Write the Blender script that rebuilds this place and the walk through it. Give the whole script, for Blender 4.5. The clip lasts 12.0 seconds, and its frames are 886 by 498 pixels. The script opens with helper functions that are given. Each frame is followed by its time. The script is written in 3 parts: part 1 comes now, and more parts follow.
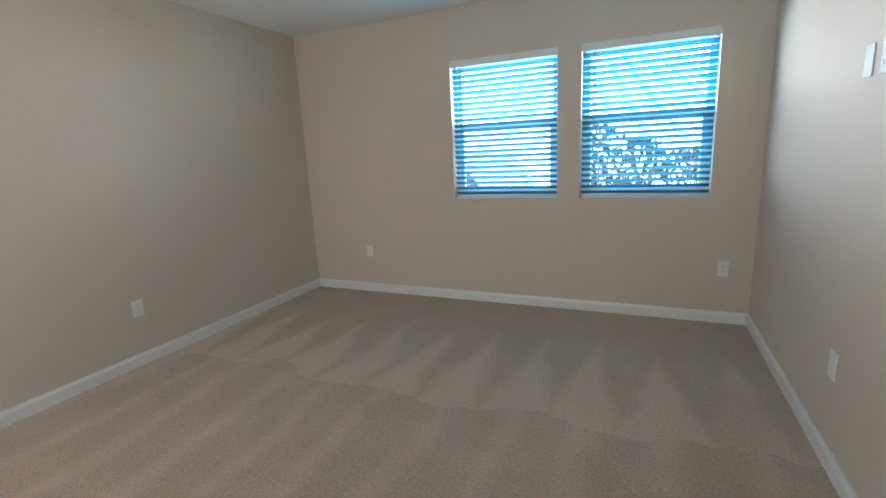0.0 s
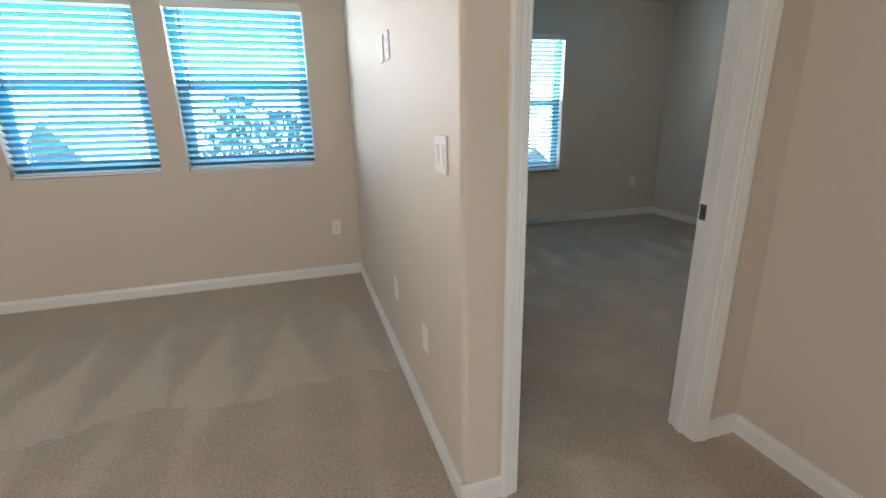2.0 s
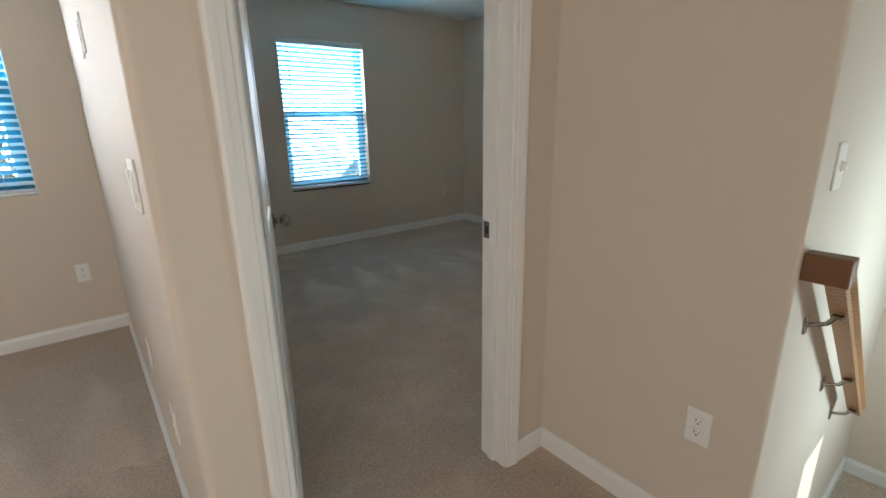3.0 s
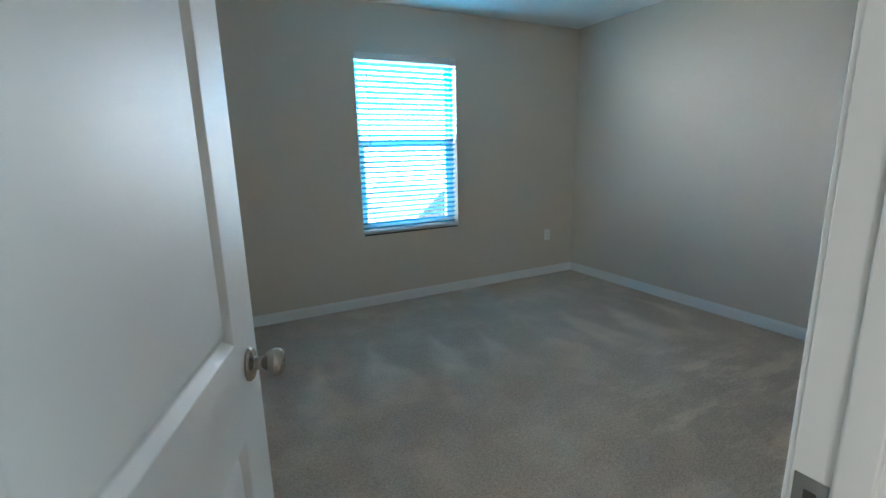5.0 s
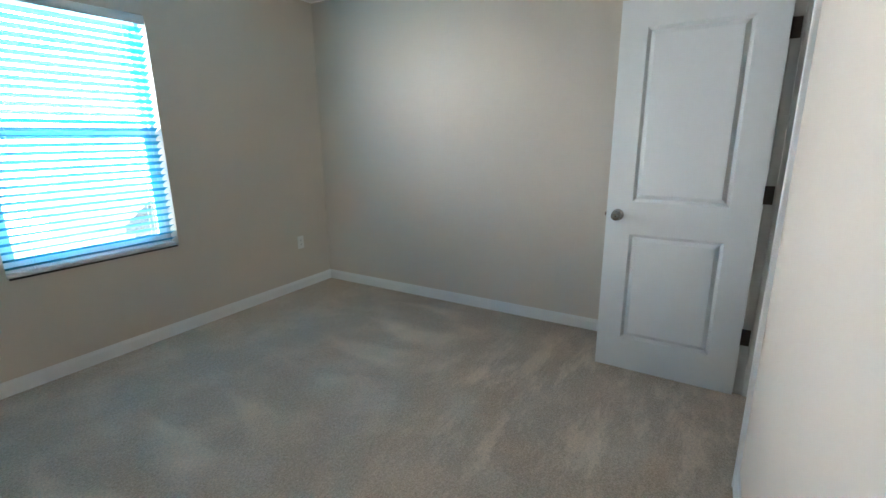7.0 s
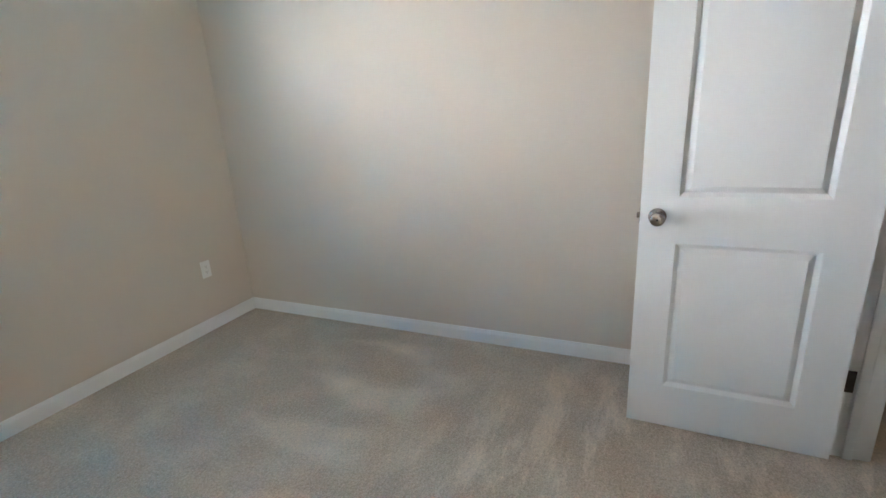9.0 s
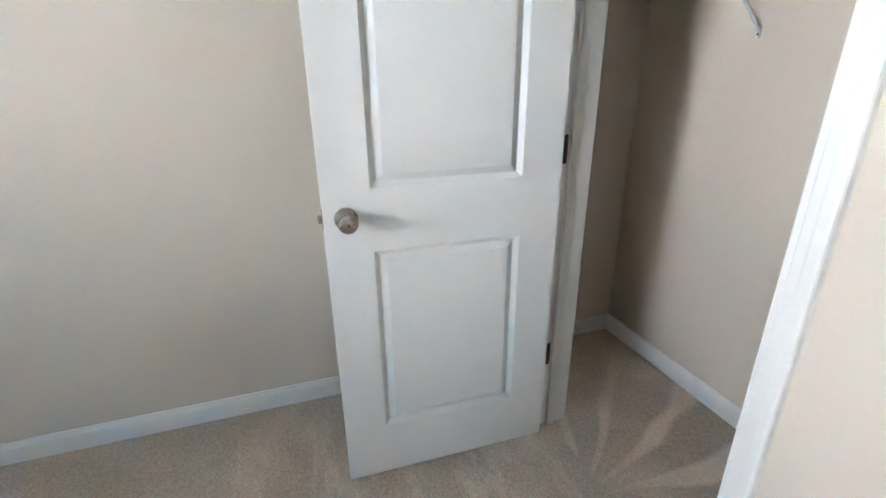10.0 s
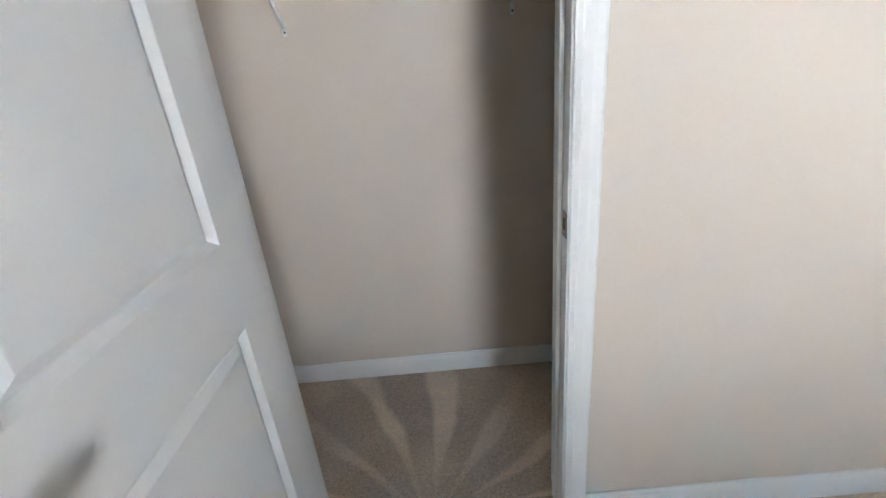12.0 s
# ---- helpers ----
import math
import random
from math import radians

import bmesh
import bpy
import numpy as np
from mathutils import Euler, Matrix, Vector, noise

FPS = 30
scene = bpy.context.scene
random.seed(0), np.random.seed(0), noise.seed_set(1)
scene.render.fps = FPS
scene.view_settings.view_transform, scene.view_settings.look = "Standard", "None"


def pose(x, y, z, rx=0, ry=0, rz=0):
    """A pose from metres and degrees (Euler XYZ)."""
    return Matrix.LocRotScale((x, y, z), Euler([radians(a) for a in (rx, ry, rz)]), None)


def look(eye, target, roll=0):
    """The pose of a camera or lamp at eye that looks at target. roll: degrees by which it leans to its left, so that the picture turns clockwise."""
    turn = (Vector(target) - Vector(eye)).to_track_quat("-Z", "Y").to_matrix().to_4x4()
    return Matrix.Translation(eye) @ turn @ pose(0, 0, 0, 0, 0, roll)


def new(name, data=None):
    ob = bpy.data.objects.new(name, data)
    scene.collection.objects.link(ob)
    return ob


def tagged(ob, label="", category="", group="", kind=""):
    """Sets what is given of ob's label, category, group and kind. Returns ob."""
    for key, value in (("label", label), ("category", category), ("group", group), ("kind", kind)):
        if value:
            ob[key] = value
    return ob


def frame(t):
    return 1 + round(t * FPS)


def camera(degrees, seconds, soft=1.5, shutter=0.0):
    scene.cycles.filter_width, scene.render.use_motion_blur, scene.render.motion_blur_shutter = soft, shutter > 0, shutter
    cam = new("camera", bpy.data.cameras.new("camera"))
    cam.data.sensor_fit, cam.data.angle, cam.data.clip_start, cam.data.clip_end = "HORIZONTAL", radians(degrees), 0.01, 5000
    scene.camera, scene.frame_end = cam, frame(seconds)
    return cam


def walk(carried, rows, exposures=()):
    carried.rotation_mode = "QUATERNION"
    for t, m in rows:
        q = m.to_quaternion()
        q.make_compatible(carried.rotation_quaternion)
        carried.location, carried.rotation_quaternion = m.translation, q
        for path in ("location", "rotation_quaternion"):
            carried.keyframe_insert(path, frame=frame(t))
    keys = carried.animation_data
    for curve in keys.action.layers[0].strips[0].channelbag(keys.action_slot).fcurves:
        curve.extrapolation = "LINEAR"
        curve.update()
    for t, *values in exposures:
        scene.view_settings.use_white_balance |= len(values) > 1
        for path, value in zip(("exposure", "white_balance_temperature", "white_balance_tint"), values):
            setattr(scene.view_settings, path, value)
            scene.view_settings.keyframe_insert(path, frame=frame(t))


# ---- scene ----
cam = camera(88.8, 12.0)
# ---- tuned values ----
WALL = (0.63, 0.56, 0.485)
CARPET = (0.53, 0.44, 0.355)
# white slats; the blue cast of the window light is put in their colour
SLAT_CAST, SLAT_CAST_T = (0.035, 0.34, 0.53), (0.010, 0.24, 0.40)
LOFT_TILT, BED_TILT, PITCH = -30.0, -24.0, 0.0445
SKY_LOW, SKY_HIGH, SKY_GLOW = (0.98, 0.97, 0.96), (0.98, 0.97, 0.96), 90.0
STAIR_W, LOFT_W = 24.0, 58.0
ENTRY_OPEN, CLOSET_OPEN = 71.4, 91.2
STAIR_E = 3.04

PATH = [
    (0, (-0.753, -3.773, 1.364), (-1.551, -1.988, 0.942), -2.8),
    (0.5, (-0.733, -3.751, 1.36), (-1.031, -1.838, 0.86), -2.2),
    (1, (-0.71, -3.753, 1.333), (-0.747, -1.836, 0.765), -1.3),
    (1.5, (-0.644, -3.764, 1.329), (-0.439, -1.867, 0.732), -1.4),
    (2, (-0.429, -3.801, 1.318), (0.137, -1.97, 0.745), -1.1),
    (2.5, (-0.214, -3.812, 1.332), (0.814, -2.195, 0.756), -1.5),
    (3, (-0.096, -3.628, 1.319), (1.101, -2.121, 0.775), -1.1),
    (3.2, (-0.06, -3.546, 1.321), (1.115, -2.013, 0.801), -1.2),
    (5, (0.443, -2.702, 1.339), (1.341, -0.966, 0.916), -1.4),
    (5.5, (0.596, -2.517, 1.326), (1.515, -0.79, 0.913), -1.7),
    (6, (0.694, -2.356, 1.368), (1.939, -0.851, 0.94), -0.5),
    (6.5, (0.783, -2.246, 1.348), (2.381, -1.132, 0.898), -0.9),
    (6.7, (0.797, -2.232, 1.378), (2.463, -1.232, 0.904), -0.1),
    (8.3, (1.239, -1.935, 1.366), (2.834, -0.866, 0.805), -3.5),
    (8.5, (1.353, -1.894, 1.374), (2.971, -0.86, 0.815), -3.8),
    (9, (1.61, -1.687, 1.362), (3.355, -0.895, 0.79), -3.5),
    (9.5, (1.992, -1.663, 1.347), (3.862, -1.422, 0.68), -3.0),
    (10, (2.285, -1.622, 1.298), (4.057, -2.211, 0.583), -0.6),
    (10.5, (2.529, -1.537, 1.285), (3.944, -2.721, 0.511), -0.5),
    (11, (2.757, -1.597, 1.277), (3.782, -3.114, 0.472), -2.0),
    (11.5, (2.935, -1.558, 1.29), (3.455, -3.313, 0.485), -3.9),
    (12, (3.053, -1.478, 1.304), (3.076, -3.317, 0.518), -5.5),
]
EXPOSURES = [(0.0, -0.35, 5900, 6), (0.5, -0.35, 6200, 8), (1.5, -0.1, 6250, 8), (3.0, 0.05, 6500, 10), (5.0, 0.42, 5600, 2), (5.5, 0.68, 5950, 6), (6.0, 0.8, 6100, 7), (6.5, 0.8, 6100, 7), (8.5, 1.0, 6400, 12), (9.5, 1.55, 6450, 13), (10.5, 1.3, 6250, 11), (12.0, 1.12, 6400, 13)]
walk(cam, [(t, look(e, g, r)) for t, e, g, r in PATH], EXPOSURES)

# ---- world, sun, large lights ----
world = bpy.data.worlds.new("sky")
world.use_nodes = True
scene.world = world
wn = world.node_tree.nodes
sky = wn.new("ShaderNodeTexSky")
sky.sky_type, sky.sun_disc = "NISHITA", False
sky.sun_elevation, sky.sun_rotation = radians(35), radians(165)
wn["Background"].inputs[1].default_value = 0.12
world.node_tree.links.new(sky.outputs[0], wn["Background"].inputs[0])

sun_data = bpy.data.lights.new("sun", "SUN")
sun_data.energy, sun_data.angle, sun_data.color = 5.0, radians(0.5), (1.0, 0.95, 0.88)
sun = new("sun", sun_data)
sun.matrix_world = look((2.6, -8.0, 3.33), (2.0, -3.25, 0.0))


def area(name, m, w, h, watts, color):
    data = bpy.data.lights.new(name, "AREA")
    data.shape, data.size, data.size_y, data.energy, data.color = "RECTANGLE", w, h, watts, color
    ob = new(name, data)
    ob.matrix_world = m
    return ob


# sky light in the stairwell's inferred window; added fill in a made-up loft opening
area("stair_window_light", look((2.18, -4.62, 0.685), (2.1, -3.2, 0.9)), 0.26, 0.44, STAIR_W, (0.74, 0.95, 1.0))
area("loft_fill_light", look((-2.75, -5.93, 1.4), (-2.2, 0, 1.2)), 1.7, 1.0, LOFT_W, (1.0, 0.93, 0.86))


# ---- materials ----
def material(name, base=(0.8, 0.8, 0.8), rough=0.5, metal=0.0, vary=0.08, scale=3.0, fine=80.0, bump=0.1, depth=0.002, spec=0.5):
    """A surface with broad tone variation, fine grain and a slight relief."""
    m = bpy.data.materials.new(name)
    m.use_nodes = True
    nt = m.node_tree
    n, l = nt.nodes, nt.links
    p = n["Principled BSDF"]
    co = n.new("ShaderNodeTexCoord")
    big, small = n.new("ShaderNodeTexNoise"), n.new("ShaderNodeTexNoise")
    big.inputs["Scale"].default_value, small.inputs["Scale"].default_value = scale, fine
    big.inputs["Detail"].default_value = 4
    l.new(co.outputs["Object"], big.inputs["Vector"])
    l.new(co.outputs["Object"], small.inputs["Vector"])
    mix = n.new("ShaderNodeMix")
    mix.data_type = "RGBA"
    mix.inputs[6].default_value = (*[c * (1 - vary) for c in base], 1)
    mix.inputs[7].default_value = (*[min(1, c * (1 + vary)) for c in base], 1)
    l.new(big.outputs["Fac"], mix.inputs[0])
    l.new(mix.outputs[2], p.inputs["Base Color"])
    rr = n.new("ShaderNodeMapRange")
    rr.inputs[3].default_value, rr.inputs[4].default_value = max(0.02, rough - 0.08), min(1, rough + 0.08)
    l.new((small if bump else big).outputs["Fac"], rr.inputs[0])
    l.new(rr.outputs[0], p.inputs["Roughness"])
    p.inputs["Metallic"].default_value = metal
    p.inputs["Specular IOR Level"].default_value = spec
    if bump:
        b = n.new("ShaderNodeBump")
        b.inputs["Strength"].default_value, b.inputs["Distance"].default_value = bump, depth
        l.new(small.outputs["Fac"], b.inputs["Height"])
        l.new(b.outputs["Normal"], p.inputs["Normal"])
    return m


def math_node(nt, op, a, b=0.0, c=0.0):
    q = nt.nodes.new("ShaderNodeMath")
    q.operation = op
    for k, v in enumerate((a, b, c)):
        if isinstance(v, (int, float)):
            q.inputs[k].default_value = v
        else:
            nt.links.new(v, q.inputs[k])
    return q.outputs[0]


def carpet_material(name, base, pitch, length, x0, y0, turn=0.0, marks=0.3, blur=0.12, blots=0.45, patchy=0.40, stripes=0.6, near=0.9, radial=False, scuff=None):
    """Cut-pile carpet: tufts, soiling, and the wedge-shaped tracks of a vacuum cleaner in the pile."""
    m = bpy.data.materials.new(name)
    m.use_nodes = True
    nt = m.node_tree
    n, l = nt.nodes, nt.links
    p = n["Principled BSDF"]
    p.inputs["Roughness"].default_value = 0.95
    p.inputs["Specular IOR Level"].default_value = 0.1
    p.inputs["Sheen Weight"].default_value = 0.15
    co = n.new("ShaderNodeTexCoord")
    mp = n.new("ShaderNodeMapping")
    mp.inputs["Location"].default_value = (-x0, -y0, 0)
    mp.inputs["Rotation"].default_value = (0, 0, turn)
    l.new(co.outputs["Object"], mp.inputs["Vector"])

    def noise_node(scale, detail, vec=None, rough=0.5):
        q = n.new("ShaderNodeTexNoise")
        q.inputs["Scale"].default_value, q.inputs["Detail"].default_value = scale, detail
        q.inputs["Roughness"].default_value = rough
        l.new(vec or co.outputs["Object"], q.inputs["Vector"])
        return q.outputs["Fac"]

    wob, edge = noise_node(1.3, 2), noise_node(26, 3)
    sep = n.new("ShaderNodeSeparateXYZ")
    l.new(mp.outputs["Vector"], sep.inputs[0])
    across = math_node(nt, "ARCTAN2", sep.outputs[1], sep.outputs[0]) if radial else sep.outputs[0]
    x = math_node(nt, "ADD", across, math_node(nt, "MULTIPLY_ADD", wob, 0.32 if radial else 0.30, math_node(nt, "MULTIPLY", edge, 0.03)))
    y = math_node(nt, "ADD", sep.outputs[1], math_node(nt, "MULTIPLY_ADD", noise_node(1.6, 3), 0.55, math_node(nt, "MULTIPLY", edge, 0.05)))
    if radial:
        y = math_node(nt, "SUBTRACT", y, 5.0)
    tri = math_node(nt, "MULTIPLY", math_node(nt, "ABSOLUTE", math_node(nt, "SUBTRACT", math_node(nt, "FRACT", math_node(nt, "DIVIDE", x, pitch)), 0.5)), 2.0)
    row = math_node(nt, "DIVIDE", y, length)
    beyond = math_node(nt, "GREATER_THAN", row, 0.0)
    short = math_node(nt, "SUBTRACT", 1.0, beyond)
    # wedges that narrow towards the far wall, and thin stripes on the near side of them
    width = math_node(nt, "MULTIPLY_ADD", beyond, math_node(nt, "SUBTRACT", 1.0, row), math_node(nt, "MULTIPLY", short, math_node(nt, "MULTIPLY_ADD", noise_node(2.1, 2), 0.9, -0.15) if radial else 0.30))
    d = math_node(nt, "SUBTRACT", width, tri)
    soft = n.new("ShaderNodeMapRange")
    soft.interpolation_type = "SMOOTHSTEP"
    soft.inputs[1].default_value, soft.inputs[2].default_value = -blur, blur
    l.new(d, soft.inputs[0])
    patch = n.new("ShaderNodeMapRange")
    patch.inputs[1].default_value, patch.inputs[2].default_value = patchy, patchy + 0.22
    l.new(noise_node(1.0, 2), patch.inputs[0])
    fade = n.new("ShaderNodeMapRange")
    fade.inputs[2].default_value, fade.inputs[3].default_value = 0.45, near
    l.new(row, fade.inputs[0])
    strength = math_node(nt, "MULTIPLY_ADD", beyond, fade.outputs[0], math_node(nt, "MULTIPLY", short, stripes))
    track = math_node(nt, "MULTIPLY", math_node(nt, "MULTIPLY", soft.outputs[0], strength), patch.outputs[0])
    blot = n.new("ShaderNodeMapRange")
    blot.inputs[1].default_value, blot.inputs[2].default_value = 0.45, 0.7
    l.new(noise_node(3.2, 5, rough=0.6), blot.inputs[0])
    tuft = noise_node(130, 3, rough=0.8)
    grain = noise_node(60, 4, rough=0.75)
    tone = math_node(nt, "MULTIPLY_ADD", track, marks, 0.86)
    tone = math_node(nt, "MULTIPLY_ADD", blot.outputs[0], marks * blots, tone)
    if scuff:
        # strokes of lifted pile in front of the closet
        lean = n.new("ShaderNodeMapping")
        lean.inputs["Rotation"].default_value = (0, 0, 0.5)
        lean.inputs["Scale"].default_value = (1.0, 3.2, 1.0)
        l.new(co.outputs["Object"], lean.inputs["Vector"])
        far = n.new("ShaderNodeVectorMath")
        far.operation = "DISTANCE"
        l.new(co.outputs["Object"], far.inputs[0])
        far.inputs[1].default_value = (scuff[0], scuff[1], 0)
        stroke, reach = n.new("ShaderNodeMapRange"), n.new("ShaderNodeMapRange")
        stroke.inputs[1].default_value, stroke.inputs[2].default_value = 0.49, 0.60
        l.new(noise_node(1.7, 6, lean.outputs["Vector"], 0.68), stroke.inputs[0])
        reach.inputs[1].default_value, reach.inputs[2].default_value = scuff[2], scuff[2] * 0.5
        l.new(far.outputs["Value"], reach.inputs[0])
        tone = math_node(nt, "MULTIPLY_ADD", math_node(nt, "MULTIPLY", stroke.outputs[0], reach.outputs[0]), 0.30, tone)
    tone = math_node(nt, "MULTIPLY_ADD", grain, 0.8, math_node(nt, "SUBTRACT", tone, 0.40))
    tone = math_node(nt, "MULTIPLY_ADD", tuft, 1.4, math_node(nt, "SUBTRACT", tone, 0.70))
    vm = n.new("ShaderNodeVectorMath")
    vm.operation = "SCALE"
    vm.inputs[0].default_value = base
    l.new(tone, vm.inputs["Scale"])
    l.new(vm.outputs[0], p.inputs["Base Color"])
    b = n.new("ShaderNodeBump")
    b.inputs["Strength"].default_value, b.inputs["Distance"].default_value = 0.7, 0.006
    l.new(math_node(nt, "ADD", tuft, math_node(nt, "MULTIPLY", grain, 0.8)), b.inputs["Height"])
    l.new(b.outputs["Normal"], p.inputs["Normal"])
    return m


def oak_material():
    m = material("oak", (0.36, 0.19, 0.09), 0.4, vary=0.25, scale=6, fine=60, bump=0.15)
    nt = m.node_tree
    w = nt.nodes.new("ShaderNodeTexWave")
    w.bands_direction = "Z"
    w.inputs["Scale"].default_value, w.inputs["Distortion"].default_value = 25, 6
    w.inputs["Detail"].default_value = 3
    co = nt.nodes.new("ShaderNodeTexCoord")
    nt.links.new(co.outputs["Object"], w.inputs["Vector"])
    mix = [q for q in nt.nodes if q.bl_idname == "ShaderNodeMix"][0]
    nt.links.new(w.outputs["Fac"], mix.inputs[0])
    return m


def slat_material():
    m = bpy.data.materials.new("blind_vinyl_blue_cast")
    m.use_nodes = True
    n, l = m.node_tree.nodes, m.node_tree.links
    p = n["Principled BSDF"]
    # backlit blue stands in the base colour, not the vinyl's own white
    p.inputs["Base Color"].default_value = (*SLAT_CAST, 1)
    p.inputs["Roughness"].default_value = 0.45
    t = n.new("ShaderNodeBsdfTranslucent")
    t.inputs["Color"].default_value = (*SLAT_CAST_T, 1)
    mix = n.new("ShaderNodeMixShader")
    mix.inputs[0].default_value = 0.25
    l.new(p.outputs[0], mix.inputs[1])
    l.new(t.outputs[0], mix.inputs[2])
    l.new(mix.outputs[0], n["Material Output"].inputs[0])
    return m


def glass_material():
    m = bpy.data.materials.new("window_glass")
    m.use_nodes = True
    n, l = m.node_tree.nodes, m.node_tree.links
    p = n["Principled BSDF"]
    p.inputs["Base Color"].default_value = (0.93, 0.98, 1.0, 1)
    p.inputs["Transmission Weight"].default_value = 1.0
    p.inputs["Roughness"].default_value = 0.0
    p.inputs["IOR"].default_value = 1.1
    return m


def screen_material():
    """Fine grey mesh that lets more than half of the light through."""
    m = bpy.data.materials.new("insect_mesh")
    m.use_nodes = True
    n, l = m.node_tree.nodes, m.node_tree.links
    p = n["Principled BSDF"]
    p.inputs["Base Color"].default_value = (0.10, 0.11, 0.12, 1)
    p.inputs["Roughness"].default_value = 0.7
    t = n.new("ShaderNodeBsdfTransparent")
    mix = n.new("ShaderNodeMixShader")
    mix.inputs[0].default_value = 0.38
    l.new(t.outputs[0], mix.inputs[1])
    l.new(p.outputs[0], mix.inputs[2])
    l.new(mix.outputs[0], n["Material Output"].inputs[0])
    return m


def glow_material(name, low, high, strength):
    """The bright hazy sky, deeper blue towards the top."""
    m = bpy.data.materials.new(name)
    m.use_nodes = True
    n, l = m.node_tree.nodes, m.node_tree.links
    n.remove(n["Principled BSDF"])
    e = n.new("ShaderNodeEmission")
    e.inputs["Strength"].default_value = strength
    co, sep, mr, mix = n.new("ShaderNodeTexCoord"), n.new("ShaderNodeSeparateXYZ"), n.new("ShaderNodeMapRange"), n.new("ShaderNodeMix")
    mix.data_type = "RGBA"
    mr.inputs[1].default_value, mr.inputs[2].default_value = 0.0, 14.0
    mix.inputs[6].default_value, mix.inputs[7].default_value = (*low, 1), (*high, 1)
    l.new(co.outputs["Object"], sep.inputs[0])
    l.new(sep.outputs[2], mr.inputs[0])
    l.new(mr.outputs[0], mix.inputs[0])
    l.new(mix.outputs[2], e.inputs["Color"])
    l.new(e.outputs[0], n["Material Output"].inputs[0])
    return m


PAINT = material("tan_wall_paint", WALL, 0.62, vary=0.035, scale=0.9, fine=230, bump=0.16, depth=0.0012, spec=0.3)
CEIL = material("white_ceiling_paint", (0.84, 0.845, 0.84), 0.85, vary=0.03, scale=1.2, fine=150, bump=0.3, depth=0.002, spec=0.2)
TRIM = material("white_trim_paint", (0.78, 0.78, 0.77), 0.36, vary=0.03, scale=4, fine=120, bump=0.05, depth=0.0006)
DOOR = material("white_door_paint", (0.74, 0.745, 0.745), 0.36, vary=0.02, scale=3, bump=0.0)
PLASTIC = material("white_plastic", (0.80, 0.79, 0.76), 0.32, vary=0.02, scale=12, fine=200, bump=0.02)
SLOT_SHADE = material("dark_slot_and_shade", (0.05, 0.045, 0.04), 0.6, vary=0.1)
NICKEL = material("brushed_nickel", (0.36, 0.33, 0.30), 0.24, metal=1.0, vary=0.08, scale=14, fine=300, bump=0.04, depth=0.0004)
HINGE = material("satin_hinge_steel", (0.13, 0.11, 0.10), 0.38, metal=1.0, vary=0.15, scale=20, fine=200, bump=0.05)
CARPET_A = carpet_material("carpet_loft", CARPET, 0.36, 0.92, -1.0, -1.38, marks=0.24, blur=0.30, patchy=0.20, stripes=0.6)
CARPET_B = carpet_material("carpet_bedroom", CARPET, 0.40, 0.85, 0.1, -0.25, turn=0.10, marks=0.28, blur=0.26, blots=0.75, patchy=0.34, stripes=0.0, near=0.1, scuff=(2.95, -1.75, 1.15))
CARPET_C = carpet_material("carpet_closet", CARPET, 0.42, 50.0, 3.178, -2.40, marks=0.58, blur=0.14, patchy=0.40, stripes=1.0, radial=True)
OAK = oak_material()
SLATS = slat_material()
CORD = material("blind_cord", (0.55, 0.6, 0.62), 0.8)
WAND = material("grey_tilt_wand", (0.16, 0.20, 0.22), 0.4)
OAK_END = material("dark_end_grain", (0.16, 0.07, 0.03), 0.5, vary=0.3, scale=30, fine=120)
VINYL = material("white_vinyl_sash", (0.70, 0.76, 0.80), 0.35, vary=0.02)
GLASS = glass_material()
SCREEN = screen_material()
WIRE = material("white_coated_wire", (0.72, 0.73, 0.74), 0.35, vary=0.03)
GRASS = material("lawn", (0.06, 0.09, 0.03), 0.9, vary=0.4, scale=0.6, fine=9, bump=0.5, depth=0.05)
ROOF = material("asphalt_shingle", (0.22, 0.26, 0.29), 0.9, vary=0.25, scale=2, fine=14, bump=0.5, depth=0.01)
SIDING = material("pale_siding", (0.45, 0.47, 0.48), 0.7, vary=0.08, scale=2, fine=20)
LEAF = material("foliage", (0.11, 0.15, 0.12), 0.7, vary=0.4, scale=3, fine=20)
BARK = material("bark", (0.12, 0.09, 0.07), 0.9, vary=0.3, scale=6, fine=30, bump=0.6, depth=0.02)


# ---- mesh helpers ----
def mesh_object(name, bm, mat, smooth=False):
    bmesh.ops.recalc_face_normals(bm, faces=bm.faces)
    me = bpy.data.meshes.new(name)
    bm.to_mesh(me)
    bm.free()
    me.materials.append(mat)
    if smooth:
        for f in me.polygons:
            f.use_smooth = True
    return new(name, me)


def part(name, bm, mat, parent, label="", smooth=False):
    ob = mesh_object(name, bm, mat, smooth)
    ob.parent = parent
    return tagged(ob, label)


def thing(name, m, label, category, group="", kind=""):
    ob = new(name)
    ob.empty_display_size = 0.1
    ob.matrix_world = m
    return tagged(ob, label, category, group, kind)


def structure(name, bm, mat, label, category, smooth=False):
    return tagged(mesh_object(name, bm, mat, smooth), label, category, kind="structure")


def box(bm, x0, x1, y0, y1, z0, z1, bevel=0.0, seg=2):
    vs = [bm.verts.new((x, y, z)) for x in (x0, x1) for y in (y0, y1) for z in (z0, z1)]
    fs = [bm.faces.new([vs[i] for i in q]) for q in ((0, 1, 3, 2), (4, 6, 7, 5), (0, 4, 5, 1), (2, 3, 7, 6), (0, 2, 6, 4), (1, 5, 7, 3))]
    if bevel:
        es = list({e for f in fs for e in f.edges})
        bmesh.ops.bevel(bm, geom=es, offset=bevel, segments=seg, affect="EDGES", profile=0.5)
    return bm


